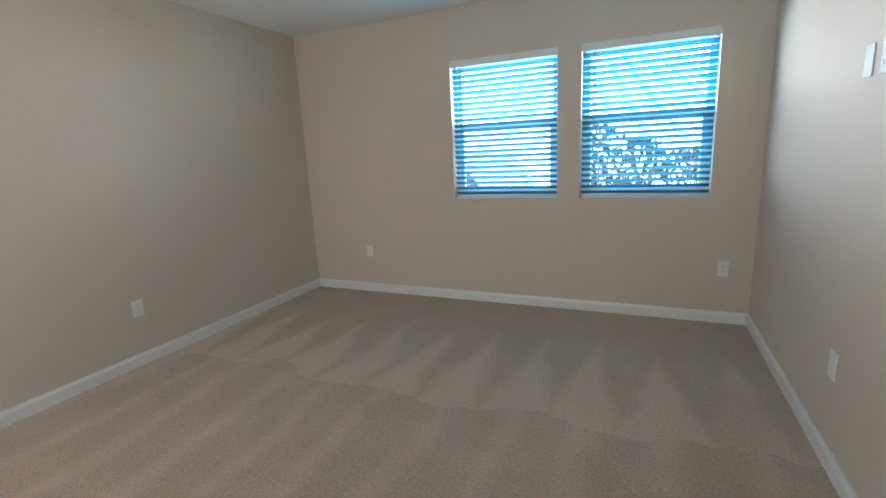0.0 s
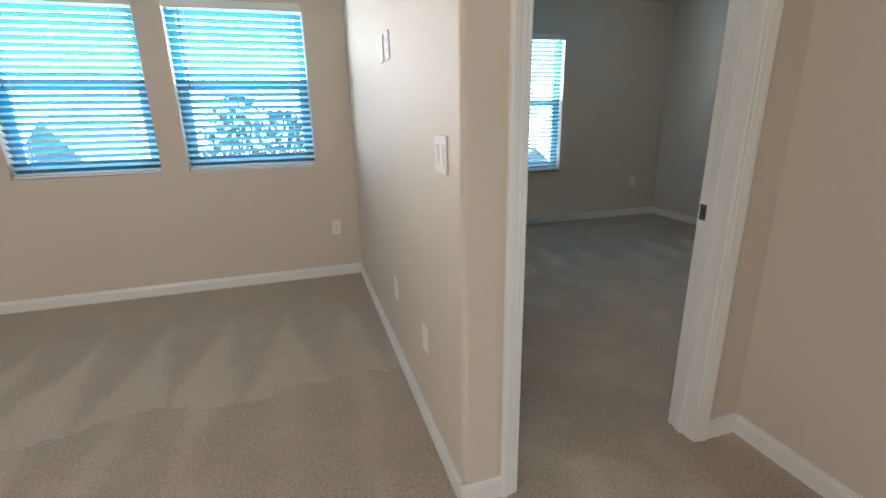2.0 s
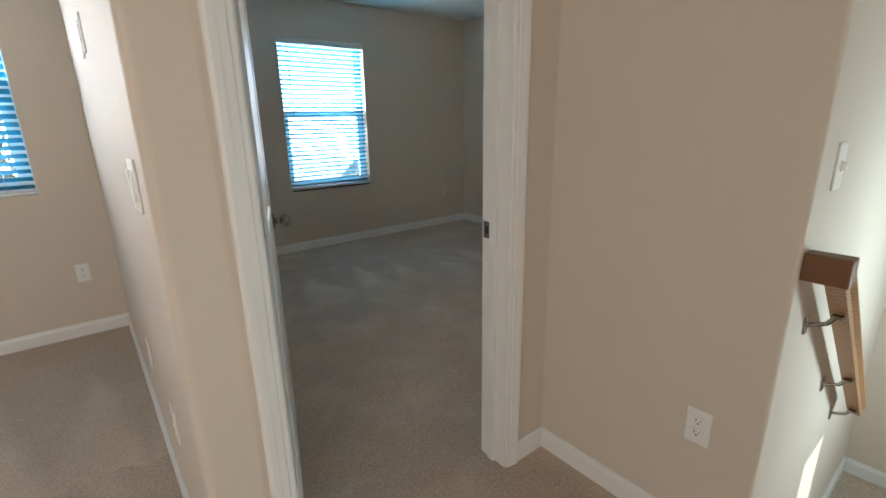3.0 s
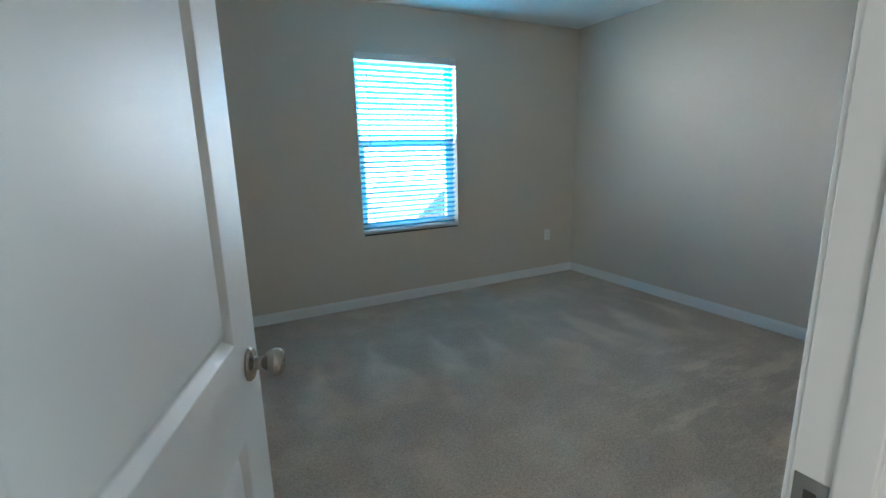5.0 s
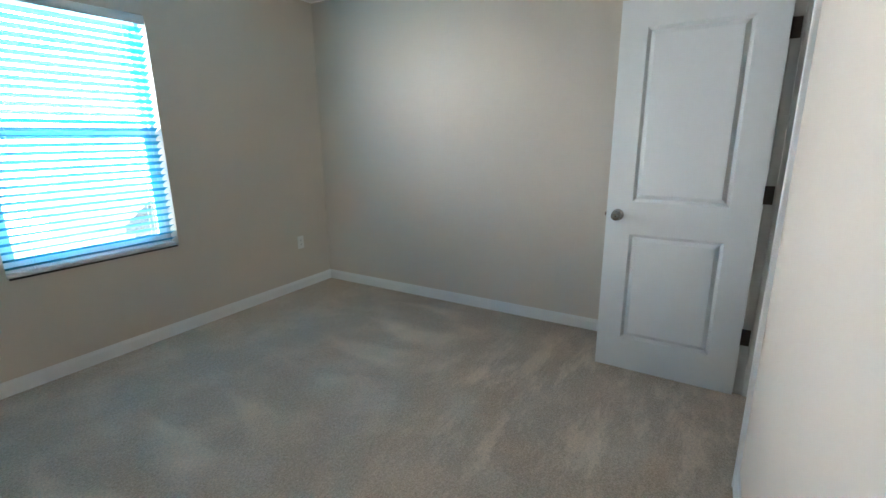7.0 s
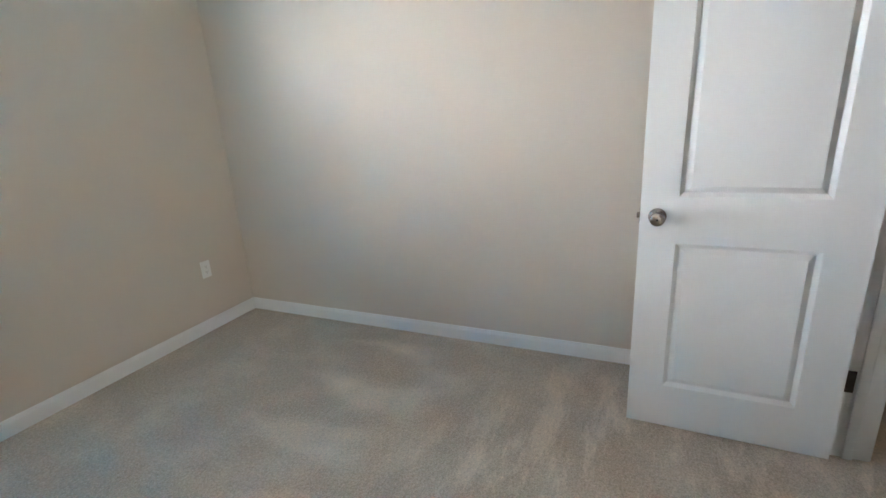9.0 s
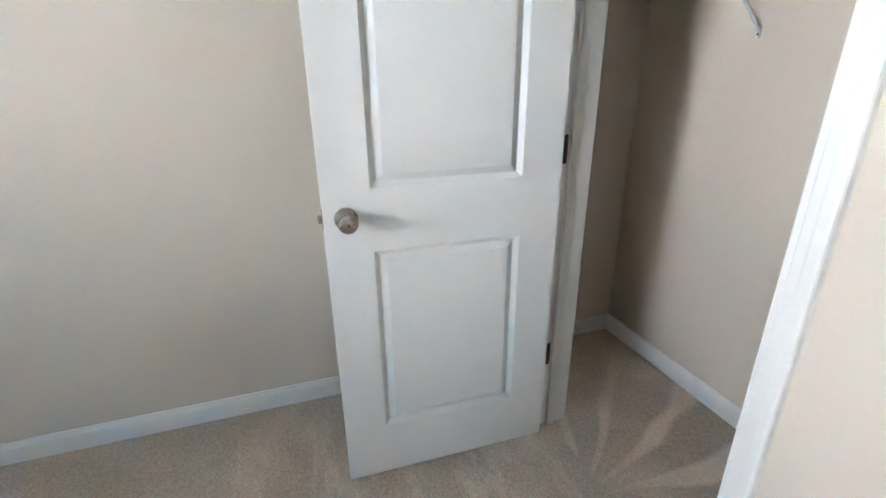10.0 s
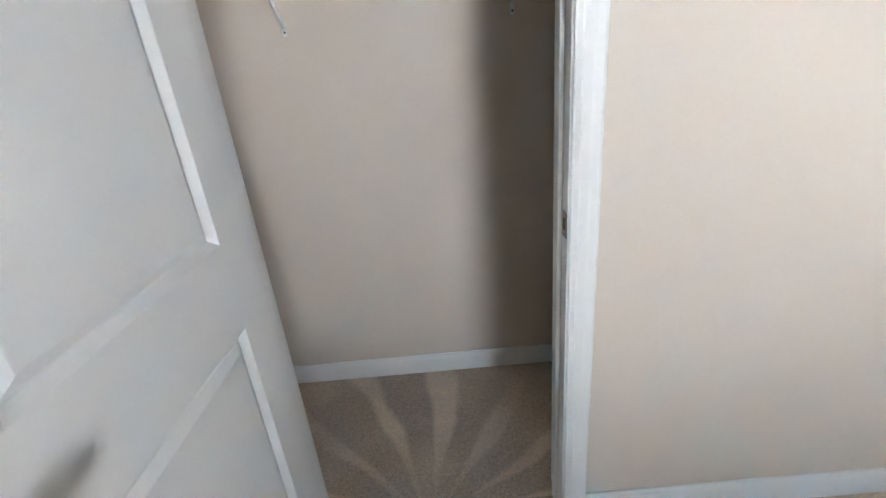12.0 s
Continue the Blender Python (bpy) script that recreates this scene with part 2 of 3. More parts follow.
def boxed(x0, x1, y0, y1, z0, z1, bevel=0.0, seg=2):
    return box(bmesh.new(), x0, x1, y0, y1, z0, z1, bevel, seg)


def prism(bm, pts, z0, z1, round_at=(), radius=0.02):
    """A wall on the footprint pts; the corners named in round_at are bullnosed."""
    out = []
    for i, q in enumerate(pts):
        q = Vector(q)
        if i in round_at:
            a, b = (Vector(pts[i - 1]) - q).normalized(), (Vector(pts[(i + 1) % len(pts)]) - q).normalized()
            c = q + (a + b) * radius
            for k in range(9):
                u = k / 8 * math.pi / 2
                out.append(c - b * radius * math.cos(u) - a * radius * math.sin(u))
        else:
            out.append(q)
    lo, hi = [bm.verts.new((v.x, v.y, z0)) for v in out], [bm.verts.new((v.x, v.y, z1)) for v in out]
    k = len(out)
    for i in range(k):
        bm.faces.new((lo[i], lo[(i + 1) % k], hi[(i + 1) % k], hi[i]))
    bm.faces.new(hi)
    bm.faces.new(lo[::-1])
    return bm


def extrude_profile(profile, p0, p1, out, up=(0, 0, 1)):
    """A moulding from p0 to p1; profile points are (distance along out, distance along up)."""
    bm = bmesh.new()
    p0, p1, out, up = Vector(p0), Vector(p1), Vector(out), Vector(up)
    a = [bm.verts.new(p0 + out * u + up * v) for u, v in profile]
    b = [bm.verts.new(p1 + out * u + up * v) for u, v in profile]
    k = len(profile)
    for i in range(k):
        bm.faces.new((a[i], a[(i + 1) % k], b[(i + 1) % k], b[i]))
    bm.faces.new(a)
    bm.faces.new(b[::-1])
    return bm


def lathe(profile, seg=28):
    """A turned shape about the y axis; profile points are (distance along y, radius)."""
    bm = bmesh.new()
    rings = []
    for y, r in profile:
        if r < 1e-6:
            rings.append([bm.verts.new((0, y, 0))])
        else:
            rings.append([bm.verts.new((r * math.cos(2 * math.pi * k / seg), y, r * math.sin(2 * math.pi * k / seg))) for k in range(seg)])
    for a, b in zip(rings, rings[1:]):
        for k in range(seg):
            j = (k + 1) % seg
            if len(a) == 1:
                bm.faces.new((a[0], b[k], b[j]))
            elif len(b) == 1:
                bm.faces.new((a[k], b[0], a[j]))
            else:
                bm.faces.new((a[k], b[k], b[j], a[j]))
    return bm


def rod(bm, p0, p1, r, seg=8):
    p0, p1 = Vector(p0), Vector(p1)
    q = (p1 - p0).to_track_quat("Z", "Y")
    a, b = [], []
    for k in range(seg):
        o = q @ Vector((r * math.cos(2 * math.pi * k / seg), r * math.sin(2 * math.pi * k / seg), 0))
        a.append(bm.verts.new(p0 + o))
        b.append(bm.verts.new(p1 + o))
    for k in range(seg):
        j = (k + 1) % seg
        bm.faces.new((a[k], a[j], b[j], b[k]))
    bm.faces.new(a[::-1])
    bm.faces.new(b)
    return bm


def moved(bm, m):
    bm.transform(m)
    return bm


# ---- plan ----
AW, ASOUTH = -3.920, -5.9          # loft: west wall, south wall
BN, BE, BS, BW = 1.032, 3.988, -2.412, 0.13   # bedroom walls
HS, ES = -2.606, -2.482             # hall side and room side of the entrance wall
HX, SY = 1.222, -3.352             # hall stub wall, stair wall
CB, CE = -3.152, 4.058
CS = BS - 0.125              # closet's back and end
TOP = 2.513
SS = -4.5                          # stairwell's far wall
LAND = -0.66
E0, E1 = 0.205, 1.000              # bedroom door opening
C0, C1 = 2.786, 3.520              # closet door opening
HEAD = 2.045


def wall_with_windows(name, x0, x1, y0, y1, holes, label):
    """A wall along x with window openings right through it."""
    bm = bmesh.new()
    x = x0
    for a, b, z0, z1 in holes:
        box(bm, x, a, y0, y1, -0.25, TOP)
        box(bm, a, b, y0, y1, -0.25, z0)
        box(bm, a, b, y0, y1, z1, TOP)
        x = b
    box(bm, x, x1, y0, y1, -0.25, TOP)
    return structure(name, bm, PAINT, label, "wall")


W1, W2, W3 = (-2.298, -1.395, 0.936, 2.104), (-1.217, -0.304, 0.936, 2.104), (1.612, 2.545, 0.638, 2.134)
wall_with_windows("wall_north", AW, 0.0, 0.0, 0.15, [W1, W2], "tan painted loft wall with two windows")
wall_with_windows("wall_bedroom_north", BW, BE, BN, BN + 0.15, [W3], "tan painted bedroom wall with one window")
structure("wall_west", boxed(AW - 0.15, AW, ASOUTH - 0.15, 0.15, -0.25, TOP), PAINT, "plain tan painted loft wall", "wall")
structure("wall_bedroom_east", boxed(BE, BE + 0.15, BS, BN + 0.15, -0.25, TOP), PAINT, "plain tan painted bedroom wall", "wall")
bm = prism(bmesh.new(), [(0, HS), (E0 - 0.02, HS), (E0 - 0.02, ES), (BW, ES), (BW, BN + 0.15), (0, BN + 0.15)], -0.25, TOP, (0,), 0.022)
structure("wall_between_rooms", bm, PAINT, "tan painted wall with a rounded outside corner", "wall")
bm = prism(bmesh.new(), [(E1 + 0.02, HS), (HX, HS), (HX, SY), (CE + 0.3, SY), (CE + 0.3, CB), (HX + 0.13, CB), (HX + 0.13, CS), (C0 - 0.02, CS), (C0 - 0.02, BS), (1.32, BS), (1.32, ES), (E1 + 0.02, ES)], -1.4, TOP, (2,), 0.012)
structure("wall_closet", bm, PAINT, "tan painted wall round the closet beside the stairs", "wall")
bm = prism(bmesh.new(), [(C1 + 0.02, CS), (CE, CS), (CE, CB), (CE + 0.15, CB), (CE + 0.15, BS), (C1 + 0.02, BS)], -0.25, TOP)
structure("wall_closet_end", bm, PAINT, "tan painted closet end wall", "wall")
bm = box(bmesh.new(), E0 - 0.02, E1 + 0.02, HS, ES, HEAD + 0.02, TOP)
box(bm, C0 - 0.02, C1 + 0.02, CS, BS, HEAD + 0.02, TOP)
structure("wall_over_doors", bm, PAINT, "tan painted wall above the doors", "wall")

# the unseen sides of the loft and stairwell
bm = bmesh.new()
# the opening from x -3.6 to -1.9 is made up for the loft fill
for a, b, z0, z1 in ((AW, -3.6, -0.25, TOP), (-1.9, 1.75, -0.25, TOP), (-3.6, -1.9, -0.25, 0.9), (-3.6, -1.9, 1.9, TOP)):
    box(bm, a, b, ASOUTH - 0.15, ASOUTH, z0, z1)
structure("wall_south", bm, PAINT, "plain tan painted loft wall", "wall")
structure("wall_hall_end", boxed(1.75, 1.9, ASOUTH - 0.15, SS, -1.4, TOP), PAINT, "plain tan painted wall", "wall")
bm = bmesh.new()
for a, b, z0, z1 in ((1.9, 2.04, -1.4, TOP), (2.32, 3.75, -1.4, TOP), (2.04, 2.32, -1.4, 0.45), (2.04, 2.32, 0.92, TOP)):
    box(bm, a, b, SS - 0.15, SS, z0, z1)
structure("wall_stair_south", bm, PAINT, "plain stairwell wall", "wall")
structure("wall_stair_end", boxed(STAIR_E, STAIR_E + 0.15, SS - 0.15, SY, -1.4, TOP), PAINT, "plain stairwell end wall", "wall")

bm = prism(bmesh.new(), [(AW - 0.1, ASOUTH - 0.1), (1.80, ASOUTH - 0.1), (1.80, SS - 0.001), (1.40, SS - 0.001), (1.40, SY - 0.001), (HX + 0.06, SY - 0.001), (HX + 0.06, -2.54), (0.06, -2.54), (0.06, 0.08), (AW - 0.1, 0.08)], -0.25, 0.0)
structure("floor_loft", bm, CARPET_A, "beige cut-pile carpet with vacuum tracks", "carpet")
bm = prism(bmesh.new(), [(0.06, -2.54), (HX + 0.06, -2.54), (HX + 0.06, CS + 0.06), (CE + 0.1, CS + 0.06), (CE + 0.1, BN + 0.08), (0.06, BN + 0.08)], -0.25, 0.0)
structure("floor_bedroom", bm, CARPET_B, "beige cut-pile carpet with vacuum tracks", "carpet")
structure("floor_closet", boxed(HX + 0.0605, CE + 0.1, CB - 0.05, CS + 0.0595, -0.25, 0.0), CARPET_C, "beige closet carpet with strong vacuum tracks", "carpet")
structure("floor_landing", boxed(2.151, STAIR_E, SS, SY, LAND - 0.2, LAND), CARPET_A, "beige carpeted stair landing", "carpet")
structure("ceiling", boxed(AW - 0.15, CE + 0.3, ASOUTH - 0.15, BN + 0.15, TOP, TOP + 0.15), CEIL, "white painted ceiling", "ceiling")

stairs = thing("staircase", pose(0, 0, 0), "carpeted stairs going down beside the closet wall", "stairs", kind="structure")
for k in range(3):
    part("step", boxed(1.4005 + 0.25 * k, 1.68 + 0.25 * k, SS, SY, LAND - 0.2, -0.165 * (k + 1), 0.012), CARPET_A, stairs)

# ---- baseboards ----
BASE = [(0.0, 0.0), (0.014, 0.0), (0.014, 0.062), (0.012, 0.070), (0.008, 0.076), (0.006, 0.086), (0.0, 0.086)]


def baseboard(x0, y0, x1, y1, out, z=0.0):
    o = tagged(mesh_object("baseboard", extrude_profile(BASE, (x0, y0, z), (x1, y1, z), (*out, 0)), TRIM), "white painted baseboard along the carpet", "baseboard", kind="structure")
    return o


CAS = 0.062
baseboard(AW, 0, 0, 0, (0, -1))
baseboard(AW, ASOUTH, AW, -0.0145, (1, 0))
baseboard(0, HS + 0.012, 0, -0.0145, (-1, 0))
baseboard(-0.014, HS, E0 - CAS - 0.005, HS, (0, -1))
baseboard(E1 + CAS + 0.005, HS, HX, HS, (0, -1))
baseboard(HX, SY + 0.012, HX, HS - 0.0145, (-1, 0))
baseboard(2.16, SY, STAIR_E, SY, (0, -1), LAND)
baseboard(STAIR_E, SS, STAIR_E, SY - 0.0145, (-1, 0), LAND)
baseboard(BW, BN, BE, BN, (0, -1))
baseboard(BE, BS, BE, BN - 0.0145, (-1, 0))
baseboard(BW, ES, BW, BN - 0.0145, (1, 0))
baseboard(1.32, BS, C0 - CAS - 0.005, BS, (0, 1))
baseboard(E1 + CAS + 0.005, ES, 1.306, ES, (0, 1))
baseboard(C1 + CAS + 0.005, BS, BE - 0.0145, BS, (0, 1))
baseboard(HX + 0.13, CB, CE, CB, (0, 1))
baseboard(CE, CB + 0.0145, CE, CS, (-1, 0))
baseboard(HX + 0.13, CB + 0.0145, HX + 0.13, CS, (1, 0))

# ---- door frames and doors ----
# casing section: (across from the opening, proud of the wall)
CASING = [(0.0, 0.0), (0.0, 0.008), (0.004, 0.010), (0.014, 0.010), (0.018, 0.013), (0.034, 0.015), (0.040, 0.017), (0.054, 0.018), (0.060, 0.016), (0.062, 0.012), (0.062, 0.0)]


def door_frame(name, x0, x1, ys0, ys1, kz, label, strike_at):
    """Jambs, stops and casings round an opening in the wall between ys0 and ys1."""
    f = thing(name, pose(0, 0, 0), label, "door frame", kind="structure")
    y0, y1 = ys0 - 0.001, ys1 + 0.001
    part("jamb", boxed(x0 - 0.018, x0, y0, y1, 0, HEAD, 0.0015), TRIM, f)
    part("jamb", boxed(x1, x1 + 0.018, y0, y1, 0, HEAD, 0.0015), TRIM, f)
    part("jamb_head", boxed(x0 - 0.018, x1 + 0.018, y0, y1, HEAD + 0.001, HEAD + 0.019, 0.0015), TRIM, f)
    ys = ys1 - 0.04
    part("stop", boxed(x0, x0 + 0.011, ys - 0.034, ys, 0, HEAD, 0.003), TRIM, f)
    part("stop", boxed(x1 - 0.011, x1, ys - 0.034, ys, 0, HEAD, 0.003), TRIM, f)
    part("stop", boxed(x0 + 0.011, x1 - 0.011, ys - 0.034, ys, HEAD - 0.011, HEAD, 0.003), TRIM, f)
    for yw, n in ((ys0, -1), (ys1, 1)):
        for xi, s in ((x0 - 0.005, -1), (x1 + 0.005, 1)):
            part("casing", extrude_profile([(u, v) for u, v in CASING], (xi, yw, 0), (xi, yw, HEAD + 0.005), (s, 0, 0), (0, n, 0)), TRIM, f)
        part("casing_head", extrude_profile(CASING, (x0 - 0.067, yw, HEAD + 0.006), (x1 + 0.067, yw, HEAD + 0.006), (0, 0, 1), (0, n, 0)), TRIM, f)
    sx, sgn = (x0, 1) if strike_at == "low" else (x1, -1)
    a, b = sorted((sx, sx + sgn * 0.0015))
    bm = boxed(a, b, ys1 - 0.036, ys1 - 0.003, kz - 0.03, kz + 0.03, 0.0006, 1)
    p = part("strike_plate", bm, NICKEL, f, "satin nickel strike plate")
    a, b = sorted((sx + sgn * 0.0016, sx + sgn * 0.0022))
    part("latch_hole", boxed(a, b, ys1 - 0.026, ys1 - 0.014, kz - 0.013, kz + 0.013), SLOT_SHADE, p)
    return f


door_frame("door_frame_1", E0, E1, HS, ES, 0.945, "white painted frame round the bedroom doorway", "high")
door_frame("door_frame_2", C0, C1, CS, BS, 0.930, "white painted frame round the closet doorway", "low")


def panel_face(bm, w, z0, z1, panels, y, s):
    """One moulded face of a door: flat stiles and rails, panels with a cove and a raised field. s: the way it faces along y."""
    xs = [0, STILE, w - STILE, w]
    zs = [z0] + [v for q in panels for v in q] + [z1]

    def quad(pts):
        vs = [bm.verts.new(q) for q in pts]
        bm.faces.new(vs if s < 0 else vs[::-1])

    for i in range(3):
        for k in range(len(zs) - 1):
            if i == 1 and k % 2 == 1:
                rings = []
                for off, dep in ((0, 0), (0.002, 0.001), (0.015, 0.0130), (0.017, 0.0135), (0.019, 0.0133), (0.037, 0.0035), (0.040, 0.003)):
                    rings.append([(xs[1] + off, y - s * dep, zs[k] + off), (xs[2] - off, y - s * dep, zs[k] + off), (xs[2] - off, y - s * dep, zs[k + 1] - off), (xs[1] + off, y - s * dep, zs[k + 1] - off)])
                for a, b in zip(rings, rings[1:]):
                    for c in range(4):
                        e = (c + 1) % 4
                        quad((a[c], a[e], b[e], b[c]))
                quad(rings[-1])
            else:
                quad(((xs[i], y, zs[k]), (xs[i + 1], y, zs[k]), (xs[i + 1], y, zs[k + 1]), (xs[i], y, zs[k + 1])))


STILE = 0.131
KNOB = [(0, 0.0), (0, 0.0325), (0.004, 0.0325), (0.008, 0.029), (0.010, 0.016), (0.013, 0.0125), (0.024, 0.0115), (0.030, 0.014), (0.036, 0.021), (0.044, 0.0262), (0.052, 0.0275), (0.059, 0.0255), (0.064, 0.020), (0.066, 0.012), (0.0665, 0.0)]


def panel_door(name, pin, angle, side, w, kz, label):
    """A hinged two-panel door. side 1: the leaf lies on +x from its pin when closed, -1: on -x. angle: how far it stands open."""
    d = thing(name, pose(pin[0], pin[1], 0) @ pose(0, 0, 0, 0, 0, angle), label, "door", kind="structure")
    z0, z1, th = 0.010, 2.035, 0.035
    bm = bmesh.new()
    panels = [(0.205, 0.832), (1.013, 1.900)]
    panel_face(bm, w, z0, z1, panels, 0.0, 1)
    panel_face(bm, w, z0, z1, panels, -th, -1)
    for q in (((0, 0, z0), (0, -th, z0), (0, -th, z1), (0, 0, z1)), ((w, 0, z0), (w, 0, z1), (w, -th, z1), (w, -th, z0)), ((0, 0, z0), (w, 0, z0), (w, -th, z0), (0, -th, z0)), ((0, 0, z1), (0, -th, z1), (w, -th, z1), (w, 0, z1))):
        bm.faces.new([bm.verts.new(v) for v in q])
    bmesh.ops.remove_doubles(bm, verts=bm.verts, dist=0.0001)
    m = Matrix.Diagonal((side, 1, 1, 1)) @ Matrix.Translation((0.004, -0.008, 0))
    leaf = part("leaf", moved(bm, m), DOOR, d)
    hub = (w - 0.062 + 0.004)
    for s, y in ((1, -0.008), (-1, -0.008 - th)):
        k = moved(lathe(KNOB), Matrix.Translation((side * hub, y, kz)) @ Matrix.Diagonal((1, s, 1, 1)))
        h = part("door_handle", k, NICKEL, d, "round satin nickel door knob", True)
        pin_bm = moved(lathe([(0.0660, 0.0), (0.0660, 0.0045), (0.0680, 0.0040), (0.0680, 0.0)], 12), Matrix.Translation((side * hub, y, kz)) @ Matrix.Diagonal((1, s, 1, 1)))
        part("lock_button", pin_bm, SLOT_SHADE, h)
    ex = side * (w + 0.004)
    a, b = sorted((ex, ex + side * 0.0015))
    lp = part("latch_plate", boxed(a, b, -0.008 - 0.030, -0.008 - 0.005, kz - 0.029, kz + 0.029, 0.0005, 1), NICKEL, d)
    a, b = sorted((ex, ex + side * 0.012))
    part("latch_bolt", boxed(a, b, -0.008 - 0.024, -0.008 - 0.011, kz - 0.011, kz + 0.011, 0.003), NICKEL, lp)
    for z in (0.33, 1.08, 1.83):
        bm = rod(bmesh.new(), (0, 0.002, z - 0.045), (0, 0.002, z + 0.045), 0.0065, 12)
        for q in (-0.018, 0.018):
            rod(bm, (0, 0.002, z + q - 0.0008), (0, 0.002, z + q + 0.0008), 0.0072, 12)
        a, b = sorted((side * 0.0025, side * 0.0042))
        box(bm, a, b, -0.036, 0.0, z - 0.045, z + 0.045)
        part("hinge", bm, HINGE, d, "dark satin steel hinge")
    return d


panel_door("door_1", (E0 + 0.001, ES + 0.004), ENTRY_OPEN, 1, 0.780, 0.945, "white two-panel bedroom door standing open into the room")
panel_door("door_2", (C1 - 0.001, BS + 0.004), -CLOSET_OPEN, -1, 0.720, 0.936, "white two-panel closet door standing open into the bedroom")
# hinge leaves on the jambs
for fx, s, fy in ((E0, 1, ES), (C1, -1, BS)):
    for z in (0.33, 1.08, 1.83):
        a, b = sorted((fx, fx + s * 0.0018))
        tagged(mesh_object("hinge_leaf", boxed(a, b, fy - 0.034, fy - 0.001, z - 0.045, z + 0.045, 0.0006, 1), HINGE), "dark satin steel hinge leaf on the jamb", "hinge", kind="structure")


# ---- windows and blinds ----
def window(name, hole, ywall):
    """A vinyl single-hung window set in the outer part of the opening."""
    x0, x1, z0, z1 = hole
    f = thing(name, pose(0, 0, 0), "white vinyl single-hung window behind a blind", "window", kind="structure")
    ya, yb = ywall + 0.085, ywall + 0.145
    zm = (z0 + z1) / 2 + 0.035

    def ring(nm, a, b, c, d, y0, y1, t, tb, parent):
        bm = bmesh.new()
        box(bm, a, a + t, y0, y1, c, d)
        box(bm, b - t, b, y0, y1, c, d)
        box(bm, a + t, b - t, y0, y1, c, c + tb)
        box(bm, a + t, b - t, y0, y1, d - t, d)
        return part(nm, bm, VINYL, parent)

    ring("window_frame", x0, x1, z0, z1, ya, yb, 0.028, 0.035, f)
    up = ring("upper_sash", x0 + 0.029, x1 - 0.029, zm - 0.02, z1 - 0.029, ya + 0.032, ya + 0.055, 0.025, 0.04, f)
    lo = ring("lower_sash", x0 + 0.029, x1 - 0.029, z0 + 0.036, zm + 0.022, ya + 0.004, ya + 0.029, 0.045, 0.05, f)
    for s, z, zz, y in ((up, zm, z1 - 0.04, ya + 0.044), (lo, z0 + 0.07, zm - 0.01, ya + 0.016)):
        g = part("pane", boxed(x0 + 0.05, x1 - 0.05, y, y + 0.003, z, zz), GLASS, s)
        g.visible_shadow = False
    part("insect_screen", boxed(x0 + 0.03, x1 - 0.03, yb - 0.012, yb - 0.011, z0 + 0.036, zm), SCREEN, f, "fine grey insect screen over the lower sash")
    part("window_sill", boxed(x0, x1, ywall + 0.001, ya - 0.001, z0 - 0.02, z0 + 0.003, 0.001), TRIM, f)
    return f


def slat_mesh(w):
    bm = bmesh.new()
    n = 6
    top, bot = [], []
    for k in range(n + 1):
        u = k / n - 0.5
        z = 0.0022 * (1 - (2 * u) ** 2)
        top.append([bm.verts.new((x, 0.050 * u, z + 0.0014)) for x in (-w / 2, w / 2)])
        bot.append([bm.verts.new((x, 0.050 * u, z - 0.0014)) for x in (-w / 2, w / 2)])
    for k in range(n):
        bm.faces.new((top[k][0], top[k][1], top[k + 1][1], top[k + 1][0]))
        bm.faces.new((bot[k][0], bot[k + 1][0], bot[k + 1][1], bot[k][1]))
    for r in (0, n):
        bm.faces.new((top[r][0], bot[r][0], bot[r][1], top[r][1]))
    for e in (0, 1):
        bm.faces.new([top[k][e] for k in range(n + 1)] + [bot[k][e] for k in range(n, -1, -1)])
    return bm


def blind(hole, ywall, wand_side, tilt, edge=False):
    x0, x1, z0, z1 = hole
    w, xc, y = x1 - x0 - 0.016, (x0 + x1) / 2, ywall + 0.038
    b = thing("window_blind", pose(xc, y, z1), "white two-inch slatted blind lowered with open slats, backlit blue put into their colour", "window blind", "window blinds")
    h = z1 - z0
    part("valance", boxed(-w / 2 - 0.004, w / 2 + 0.004, -0.042, -0.034, -0.058, -0.002, 0.003), TRIM, b)
    part("headrail", boxed(-w / 2, w / 2, -0.030, 0.028, -0.045, -0.002, 0.002), VINYL, b)
    part("bottom_rail", boxed(-w / 2, w / 2, -0.026, 0.026, -h + 0.006, -h + 0.024, 0.004), TRIM, b)
    if edge:
        # shade under the bottom rail, built as a thin dark strip
        part("rail_shade", boxed(-w / 2, w / 2, -0.042, -0.030, -h - 0.005, -h + 0.005, 0.001), SLOT_SHADE, b, "dark strip standing in for the shade under the bottom rail")
    zt, zb = -0.085, -h + 0.052
    n = round((zt - zb) / PITCH)
    data = None
    for k in range(n + 1):
        if data is None:
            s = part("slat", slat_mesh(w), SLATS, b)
            data = s.data
        else:
            s = new("slat", data)
            s.parent = b
        s.location = (0, 0, zt + (zb - zt) * k / n)
        s.rotation_euler = (radians(tilt + random.uniform(-1.2, 1.2)), radians(random.uniform(-0.12, 0.12)), 0)
    for u in (-0.36, 0.36):
        for yy in (-0.027, 0.027):
            part("ladder_cord", rod(bmesh.new(), (u * w, yy, -0.045), (u * w, yy, -h + 0.02), 0.0012, 5), CORD, b)
    bm = rod(bmesh.new(), (wand_side * w * 0.40, -0.036, -0.06), (wand_side * w * 0.40, -0.040, -0.06 - h * 0.45), 0.004, 8)
    part("tilt_wand", bm, WAND, b)
    return b


